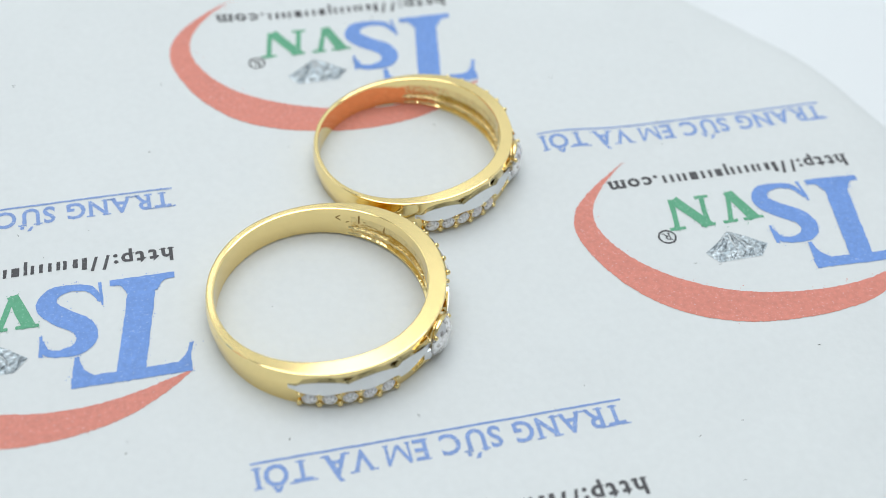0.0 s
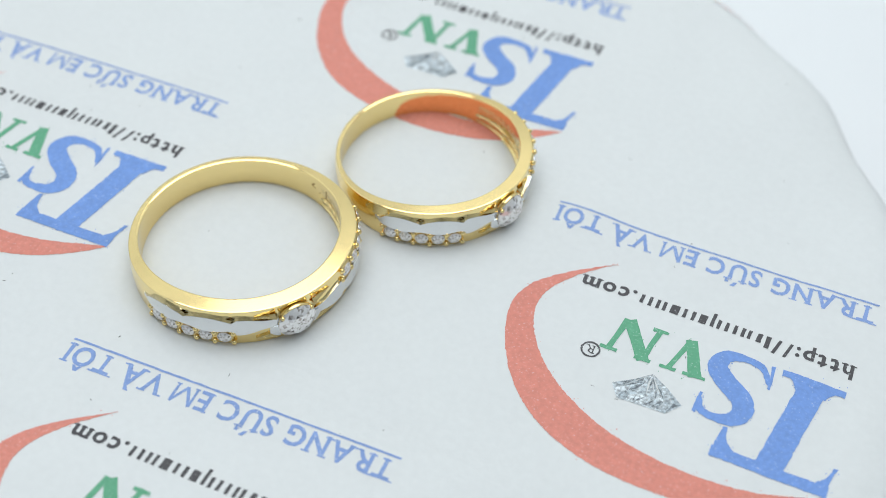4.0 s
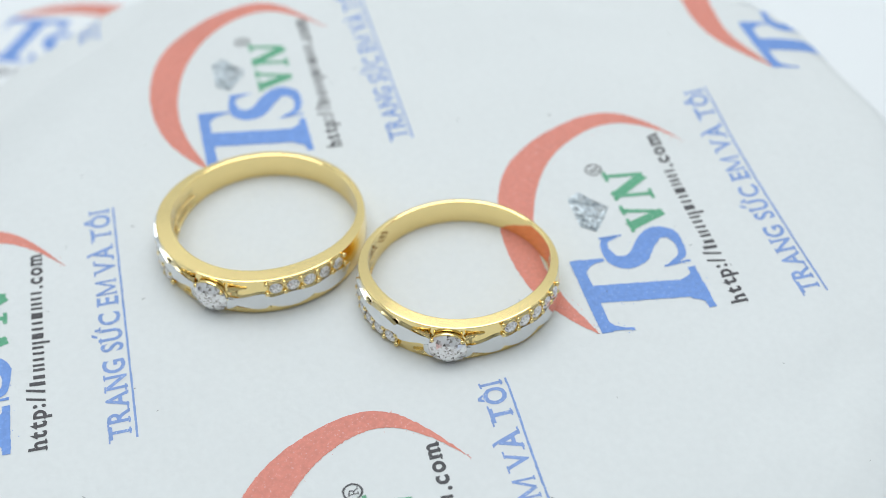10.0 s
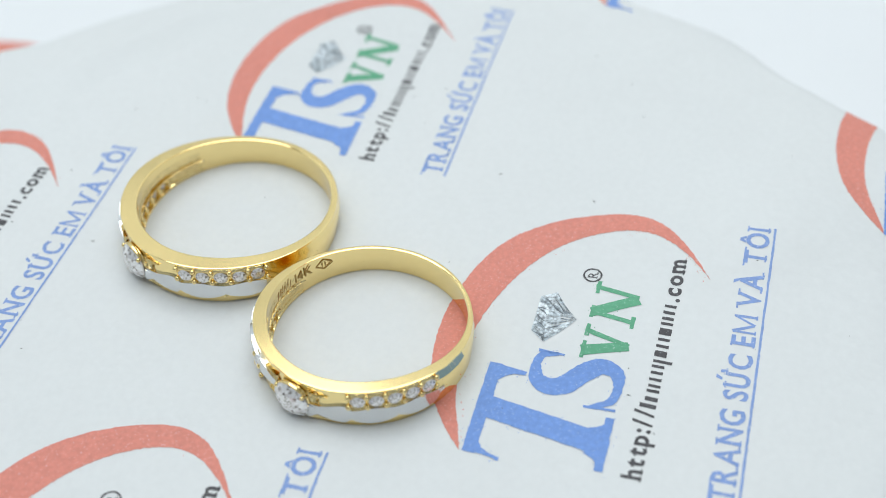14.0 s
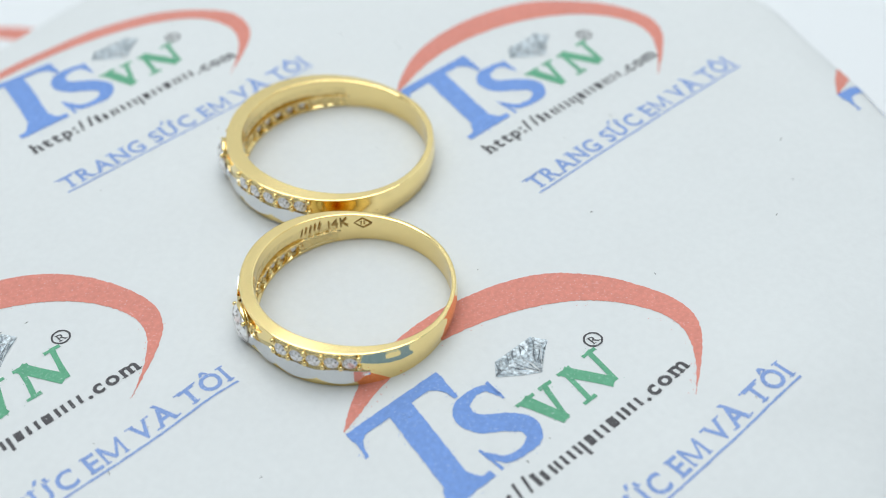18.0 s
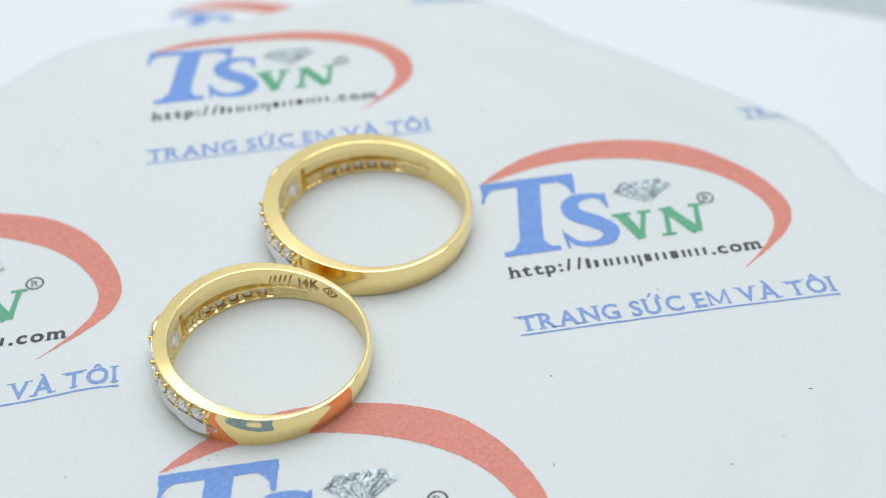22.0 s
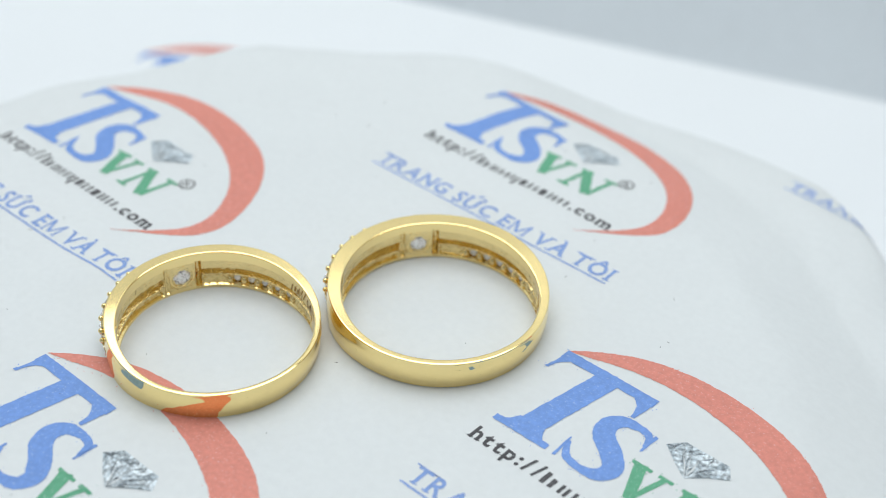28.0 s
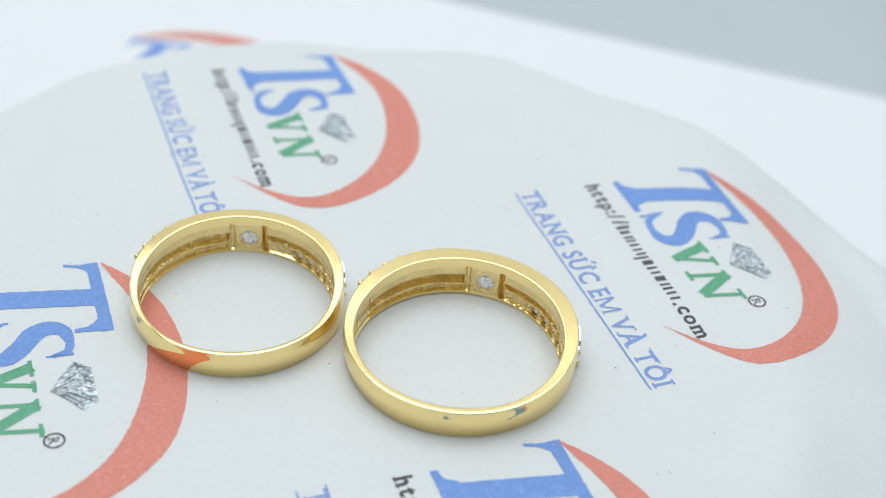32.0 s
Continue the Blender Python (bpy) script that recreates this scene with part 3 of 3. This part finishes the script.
def ring(label, inner, back_h, front_h, back_t, front_t, marks):
    """A wedding ring lying on its side; its middle stone looks along +x."""
    top = thing("wedding_ring", label, "ring", "pair of wedding rings")

    def front(deg):
        return 0.5 + 0.5 * math.cos(radians(deg))

    def height(deg):
        return back_h + (front_h - back_h) * smoothstep(0.05, 0.95, front(deg))

    def hole(deg):
        return inner + 0.60 * smoothstep(0.92, 0.05, front(deg))

    def outer(deg):
        return inner + back_t + (front_t - back_t) * smoothstep(0.15, 0.9, front(deg))

    n = 540
    verts, faces = [], []
    for k in range(n):
        deg = 360 * k / n - 180
        h, ro = height(deg), outer(deg)
        away = abs(deg)
        hollow = smoothstep(106, 98, away) * (1 - 0.45 * smoothstep(76, 80, away))
        rough = noise.noise((deg * 0.35, 1.3, inner))
        grit = [0.10 * noise.noise((deg * 0.9, 2.1 * q, inner)) for q in range(10)]
        # cast hollows behind the stones: a groove on both sides, a slot beside the middle stone, pits behind the small stones
        slot = smoothstep(9.0, 9.8, away) * smoothstep(12.4, 11.6, away) * (1.0 if deg < 0 else 0.3)
        deep = (ro - hole(deg)) * 0.52
        groove = hollow * smoothstep(12, 15, away) * deep
        pit = 0.5 + 0.5 * math.cos(radians((away - 34.85) / 9.1 * 360)) if 29 < away < 77 else 0.0
        thin = max(groove * 0.3, hollow * (ro - hole(deg)) * 0.55 * pit)
        s0 = slot * deep * 0.9
        cup = hollow * smoothstep(8.8, 7.6, away) * 0.15
        if deg < 0:
            cav = [(0.09, 0.0), (0.115, max(thin, s0)), (0.20, max(thin * 1.1, s0)), (0.31, max(thin, s0)), (0.35, max(groove * 0.12, s0)), (0.39, max(groove * 0.12, s0)),
                   (0.42, max(groove * 0.8, s0)), (0.50, max(groove * (0.8 + 0.2 * rough), s0)), (0.53, max(groove * 0.7, s0)), (0.56, s0)]
        else:
            cav = [(0.09, 0.0), (0.115, max(groove * 0.5, s0)), (0.17, max(groove * 0.55, s0)), (0.22, max(groove * 0.45, s0)), (0.25, max(groove * 0.12, s0)), (0.30, max(groove * 0.12, s0)),
                   (0.34, max(groove * 0.9, s0)), (0.46, max(groove * (0.8 + 0.2 * rough), s0)), (0.53, max(groove * 0.7, s0)), (0.56, s0)]
        cav = [(z, max(0.0, d + cup * (1 - abs(z - 0.3) / 0.3) + hollow * grit[q] * (q > 0))) for q, (z, d) in enumerate(cav)]
        ri, e = hole(deg), 0.10 + 0.05 * smoothstep(0.5, 0.1, front(deg))
        prof = [(ri + 0.10, 0.0), (ri, 0.10)] + [(ri + d, h * z) for z, d in cav] + [(ri + s0, h * 0.76), (ri, h * 0.80), (ri, h - 1.8 * e), (ri, h - 1.1 * e), (ri + 0.3 * e, h - 0.3 * e), (ri + e, h), (ri + 1.3 * e, h)]
        prof += [(ro - 1.3 * e, h), (ro - e, h), (ro - 0.3 * e, h - 0.3 * e), (ro, h - e), (ro, h - 1.6 * e)]
        # lens-shaped nicks where the waves of the ribbon meet
        nick = sum(math.exp(-((away - q) / 3.2) ** 2) for q in (13.5, 31, 54)) * 0.24
        up, down = (nick, 0.0) if deg < 0 else (0.0, nick)
        crown = 0.085 + 0.07 * smoothstep(0.35, 0.1, front(deg))
        # dark pointed hollows beside the middle stone
        well = 0.5 * math.exp(-((away - 12.2) / 2.4) ** 2)
        up = max(up, well)
        prof += [(ro + 0.01, h * 0.86), (ro + crown * 0.6 - up, h * 0.75), (ro + crown - up * 0.7, h * 0.65), (ro + crown, h * 0.5), (ro + crown - down * 0.7, h * 0.35),
                 (ro + crown * 0.6 - down, h * 0.25), (ro + 0.01, h * 0.14), (ro, 0.14), (ro, 0.08), (ro - 0.02, 0.02), (ro - 0.08, 0.0)]
        # towards the back the outer wall leans in a little at its foot
        lean = 0.22 * smoothstep(0.45, 0.12, front(deg))
        prof = [(r - lean * (1 - z / h) if r > (ri + ro) / 2 else r, z) for r, z in prof]
        c, s = math.cos(radians(deg)), math.sin(radians(deg))
        verts += [(r * c, r * s, z) for r, z in prof]
    m = len(prof)
    for k in range(n):
        for j in range(m):
            a, b = k * m + j, (k + 1) % n * m + j
            a1, b1 = k * m + (j + 1) % m, (k + 1) % n * m + (j + 1) % m
            faces.append((a, a1, b1, b))
    me = mesh_of("band", verts, faces, GOLD, True)
    me.materials.append(GOLD_SATIN)
    me.materials.append(GOLD_FINE)
    flat = [j for j in range(m - 1) if prof[j][1] == prof[j + 1][1] == h]
    for q in me.polygons:
        j, away = q.index % m, abs(360 * (q.index // m) / n - 180)
        q.material_index = 1 if j in flat else 2 if 2 < j < 12 and away < 101 else 0
    me.set_sharp_from_angle(angle=radians(24))
    part("band", me, top, "polished yellow gold band")

    def on(deg, z, out):
        r = outer(deg) + out
        return r * math.cos(radians(deg)), r * math.sin(radians(deg)), z

    for side in (1, -1):
        # scalloped white gold ribbon: a flared piece beside the middle stone, then two waves under the small stones
        steps = 78
        v, f = [], []
        for i in range(steps + 1):
            d = 8.5 + (81 - 8.5) * i / steps
            h = height(d)
            if d < 31:
                g = (d - 8.5) / 22.5
                lo, hi = 0.30 - 0.11 * smoothstep(0.1, 0.75, g) + 0.09 * smoothstep(0.86, 1.0, g), 0.54 + 0.13 * smoothstep(0.2, 0.85, g) - 0.10 * smoothstep(0.88, 1.0, g)
                dip = 0.10 * math.sin(g * math.pi)
            else:
                g = ((d - 31) / 23.0) % 1.0
                lo, hi = 0.29 - 0.13 * math.sin(g * math.pi) ** 0.7, 0.575 - 0.03 * math.cos(g * 2 * math.pi)
                dip = 0.12 * math.sin(g * math.pi)
            end = smoothstep(81, 74, d)
            lo, hi = lo + 0.14 * (1 - end), hi - 0.01 - 0.08 * (1 - end)
            z0, z1 = (h * lo, h * hi) if side > 0 else (h * (1 - hi), h * (1 - lo))
            edge = 0.29 - 0.14 * (1 - end)
            for z, out in ((z0, -0.05), (z0, edge - 0.02), (z0 + 0.02, edge), ((z0 + z1) / 2, edge - dip), (z1 - 0.02, edge), (z1, edge - 0.02), (z1, -0.05)):
                v.append(on(side * d, z, out))
        for i in range(steps):
            for j in range(6):
                q = (i * 7 + j, (i + 1) * 7 + j, (i + 1) * 7 + j + 1, i * 7 + j + 1)
                f.append(q if side > 0 else q[::-1])
        f.append(tuple(range(7)) if side < 0 else tuple(range(6, -1, -1)))
        e = [steps * 7 + j for j in range(7)]
        f.append(tuple(e) if side > 0 else tuple(e[::-1]))
        me = mesh_of("inlay", v, f, WHITE_GOLD, True)
        me.set_sharp_from_angle(angle=radians(30))
        part("inlay", me, top, "scalloped white gold inlay")
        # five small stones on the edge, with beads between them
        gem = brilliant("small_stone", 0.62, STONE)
        ball = bead("prong", 0.25, GOLD)
        rail_v, rail_f = [], []
        for i in range(29):
            d = 30.5 + 44 * i / 28
            h = height(d)
            for z, out in ((0.57, 0.0), (0.59, 0.08), (0.66, 0.06), (0.84, 0.06), (0.93, 0.16), (0.96, 0.0)):
                rail_v.append(on(side * d, h * (z if side > 0 else 1 - z), out))
        for i in range(28):
            for j in range(5):
                q = (i * 6 + j, (i + 1) * 6 + j, (i + 1) * 6 + j + 1, i * 6 + j + 1)
                rail_f.append(q if side > 0 else q[::-1])
        part("stone_rail", mesh_of("stone_rail", rail_v, rail_f, GOLD_FINE, True), top, "gold rail that holds the small stones")
        for i in range(6):
            d = 30.3 + 9.1 * i
            h = height(d)
            for zf in (0.62, 0.90):
                b = part("prong", ball, top)
                b.matrix_local = Matrix.Translation([c * MM for c in on(side * d, h * (zf if side > 0 else 1 - zf), 0.20)])
            if i < 5:
                d += 4.55
                h = height(d)
                g = part("small_stone", gem, top, "small clear round stone")
                p = on(side * d, h * (0.76 if side > 0 else 0.24), 0.17)
                g.matrix_local = Matrix.Translation([c * MM for c in p]) @ Matrix.Rotation(radians(side * d), 4, "Z") @ Matrix.Rotation(radians(90), 4, "Y")
    # the middle stone in its half bezel
    h = height(0)
    seat = Matrix.Translation([c * MM for c in on(0, h * 0.47, 0.40)]) @ Matrix.Rotation(radians(90), 4, "Y")
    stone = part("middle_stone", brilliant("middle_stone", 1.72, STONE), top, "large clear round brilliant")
    stone.matrix_local = seat
    cup = part("bezel", lathe("bezel", [(0.7, -1.5), (1.05, -1.4), (1.45, -0.45), (1.55, -0.22), (1.62, -0.2), (1.68, -0.4), (1.5, -1.5)], GOLD, 40), top, "gold cup of the middle stone")
    cup.matrix_local = seat
    for a in (128, 232):
        c = part("claw", bead("claw", 0.2, GOLD), top)
        c.matrix_local = seat @ Matrix.Translation((1.68 * MM * math.cos(radians(a)), 1.68 * MM * math.sin(radians(a)), 0.08 * MM))
    lv, lf = [], []
    for i in range(25):
        a = radians(180 + 55 * (i / 12 - 1))
        thin = 0.35 + 0.65 * math.sin(math.pi * i / 24)
        for k in range(8):
            b = 2 * math.pi * k / 8
            r = 1.74 + 0.08 * thin * math.cos(b)
            lv.append((r * math.cos(a), r * math.sin(a), -0.14 + 0.22 * thin * math.sin(b)))
    for i in range(24):
        lf += [(i * 8 + k, i * 8 + (k + 1) % 8, (i + 1) * 8 + (k + 1) % 8, (i + 1) * 8 + k) for k in range(8)]
    lip = part("lip", mesh_of("lip", lv, lf, GOLD, True), top, "thin gold lip over the middle stone")
    lip.matrix_local = seat
    # white gold posts that clasp the lower half of the stone
    for side in (1, -1):
        pv = []
        for d, z0, z1, out in ((8.4, 0.18, 0.50, 0.44), (9.6, 0.18, 0.50, 0.42), (11.6, 0.21, 0.49, 0.33), (13.2, 0.25, 0.47, 0.24)):
            pv += [on(side * d, h * z0, -0.2), on(side * d, h * z0 + 0.06, out), on(side * d, h * z1 - 0.06, out), on(side * d, h * z1, -0.2)]
        pf = [(0, 1, 2, 3), (12, 15, 14, 13)]
        for i in range(3):
            pf += [(i * 4 + k, (i + 1) * 4 + k, (i + 1) * 4 + (k + 1) % 4, i * 4 + (k + 1) % 4) for k in range(4)]
        part("post", mesh_of("post", pv, pf if side < 0 else [q[::-1] for q in pf], WHITE_GOLD), top, "white gold post that clasps the middle stone")
    # its open back in the inner wall, and the backs of the small settings
    rear = Matrix.Translation(((inner - 0.02) * MM, 0, h * 0.44 * MM)) @ Matrix.Rotation(radians(90), 4, "Y")
    eye = part("rear_opening", lathe("rear_opening", [(0.96, 0.55), (0.98, 0.12), (1.03, 0.02), (1.14, 0.0), (1.32, 0.08), (1.38, 0.3), (1.38, 0.6)], GOLD, 40), top, "round opening behind the middle stone")
    eye.matrix_local = rear
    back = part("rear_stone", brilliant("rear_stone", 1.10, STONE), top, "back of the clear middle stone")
    back.matrix_local = rear @ Matrix.Translation((0, 0, 0.32 * MM)) @ Matrix.Rotation(radians(180), 4, "X")
    knob = bead("setting_back", 0.36, GOLD_FINE)
    tip_stone = brilliant("rear_tip", 0.36, STONE)
    for i in range(6):
        d = -(30.3 + 9.1 * i)
        k = part("setting_back", knob, top)
        k.matrix_local = Matrix.Translation(((hole(d) + 0.28) * MM * math.cos(radians(d)), (hole(d) + 0.28) * MM * math.sin(radians(d)), height(d) * 0.21 * MM))
        if i < 5:
            g = part("rear_tip", tip_stone, top, "back of a small clear stone")
            d -= 4.55
            g.matrix_local = (Matrix.Translation(((hole(d) + 0.42) * MM * math.cos(radians(d)), (hole(d) + 0.42) * MM * math.sin(radians(d)), height(d) * 0.22 * MM))
                              @ Matrix.Rotation(radians(d), 4, "Z") @ Matrix.Rotation(radians(-90), 4, "Y"))
    # stamped marks inside the band
    for text, where, size in marks:
        if text == "lozenge":
            lv, lf = join(stroke([(0, 0.4), (size / 2, 0.95)], [0.12, 0.12], 1), stroke([(size / 2, 0.95), (size, 0.4)], [0.12, 0.12], 1), stroke([(size, 0.4), (size / 2, -0.15)], [0.12, 0.12], 1),
                          stroke([(size / 2, -0.15), (0, 0.4)], [0.12, 0.12], 1), bar(size * 0.36, 0.2, size * 0.44, 0.6), bar(size * 0.54, 0.2, size * 0.62, 0.6))
        elif text:
            lv, lf = lettering(text, 0, size, 0, 1.3, 0.02)
        else:
            lv, lf = join(*[bar(size * j / 5, 0.1 * (j % 2), size * (j + 0.35) / 5, 0.8, 0.3) for j in range(5)])
        r = hole(where) - 0.012
        out = []
        for x, y in lv:
            g = radians(where) - x / r
            out.append((r * math.cos(g), r * math.sin(g), height(where) * 0.64 + y - 0.3))
        part("stamp", mesh_of("stamp", out, [q[::-1] for q in lf], ENGRAVED), top, "stamped carat mark" if text == "14K" else "worn stamped mark")
    # pointed gold tips beside the stone
    for side in (1, -1):
        for up in (1, -1):
            z0 = h * 0.5 + up * 0.75
            v = [on(side * 9.5, z0, 0.35), on(side * 9.5, z0 + up * 0.75, 0.3), on(side * 20, z0 + up * 0.55, 0.18), on(side * 10, z0 + up * 0.4, -0.1), on(side * 10, z0, -0.3), on(side * 20, z0 + up * 0.5, -0.1)]
            f = [(0, 3, 2), (3, 1, 2), (0, 2, 4), (2, 5, 4), (1, 5, 2)]
            part("tip", mesh_of("tip", v, f, GOLD_FINE), top)
    return top, height, outer


ring_a, height_a, outer_a = ring("large yellow gold ring with white gold waves and clear stones", 8.47, 2.79, 4.0, 1.28, 1.51, (("14K", 97, 1.9), ("lozenge", 110, 1.6), ("", 81, 2.2)))
ring_b, height_b, outer_b = ring("smaller yellow gold ring with white gold waves and clear stones", 8.02, 2.68, 4.08, 1.05, 1.19, (("14K", -95, 1.9), ("lozenge", -111, 1.6), ("", -76, 2.2)))
REST_A = pose((-10.95 - AXIS[0]) * MM, (16.86 - AXIS[1]) * MM, (TOP - 0.17) * MM, 0, 0, 143.5)
REST_B = pose((-22.19 - AXIS[0]) * MM, (0.48 - AXIS[1]) * MM, (TOP - 0.27) * MM, 0, 0, 159.5)

# lint on the paper
rnd = random.Random(3)
v, f = [], []
for k in range(60):
    a, r = rnd.uniform(0, 2 * math.pi), 46 * math.sqrt(rnd.random())
    u, w = r * math.cos(a), r * math.sin(a)
    if min(abs(math.hypot(u - 6.5, w - 13.7) - 9.5), abs(math.hypot(u + 5.1, w + 2.7) - 9)) < 2:
        continue
    L, t, g = rnd.uniform(0.08, 0.45), rnd.uniform(0.04, 0.09), rnd.uniform(0, math.pi)
    x, y, z = paper(u, w, 0.01)
    dx, dy = math.cos(g) * L / 2, math.sin(g) * L / 2
    nx, ny = -math.sin(g) * t / 2, math.cos(g) * t / 2
    i = len(v)
    v += [(x - dx, y - dy, z), (x + nx, y + ny, z), (x + dx, y + dy, z), (x - nx, y - ny, z), (x, y, z + t)]
    f += [(i, i + 3, i + 4), (i + 3, i + 2, i + 4), (i + 2, i + 1, i + 4), (i + 1, i, i + 4)]
lint = tagged(new("lint", mesh_of("lint", v, f, LINT)), "tiny dark specks of lint scattered on the paper", "lint", kind="stuff")


# ---- what turns ----
def spin(t):
    """The platter turns by a small motor, a little unevenly towards the end."""
    late = float(np.interp(t, [0, 20, 24, 28, 30, 32], [0, 0, -1.6, -1.6, -0.4, 1.8]))
    return pose(0, 0, 0, 0, 0, late - RATE * (t - 16))


def motions():
    for ob, rest in ((platter, pose(0, 0, 0)), (paper_sheet, pose(0, 0, 0)), (lint, pose(0, 0, 0)), (ring_a, REST_A), (ring_b, REST_B)):
        walk(ob, [(t / 2, spin(t / 2) @ rest) for t in range(65)])


motions()
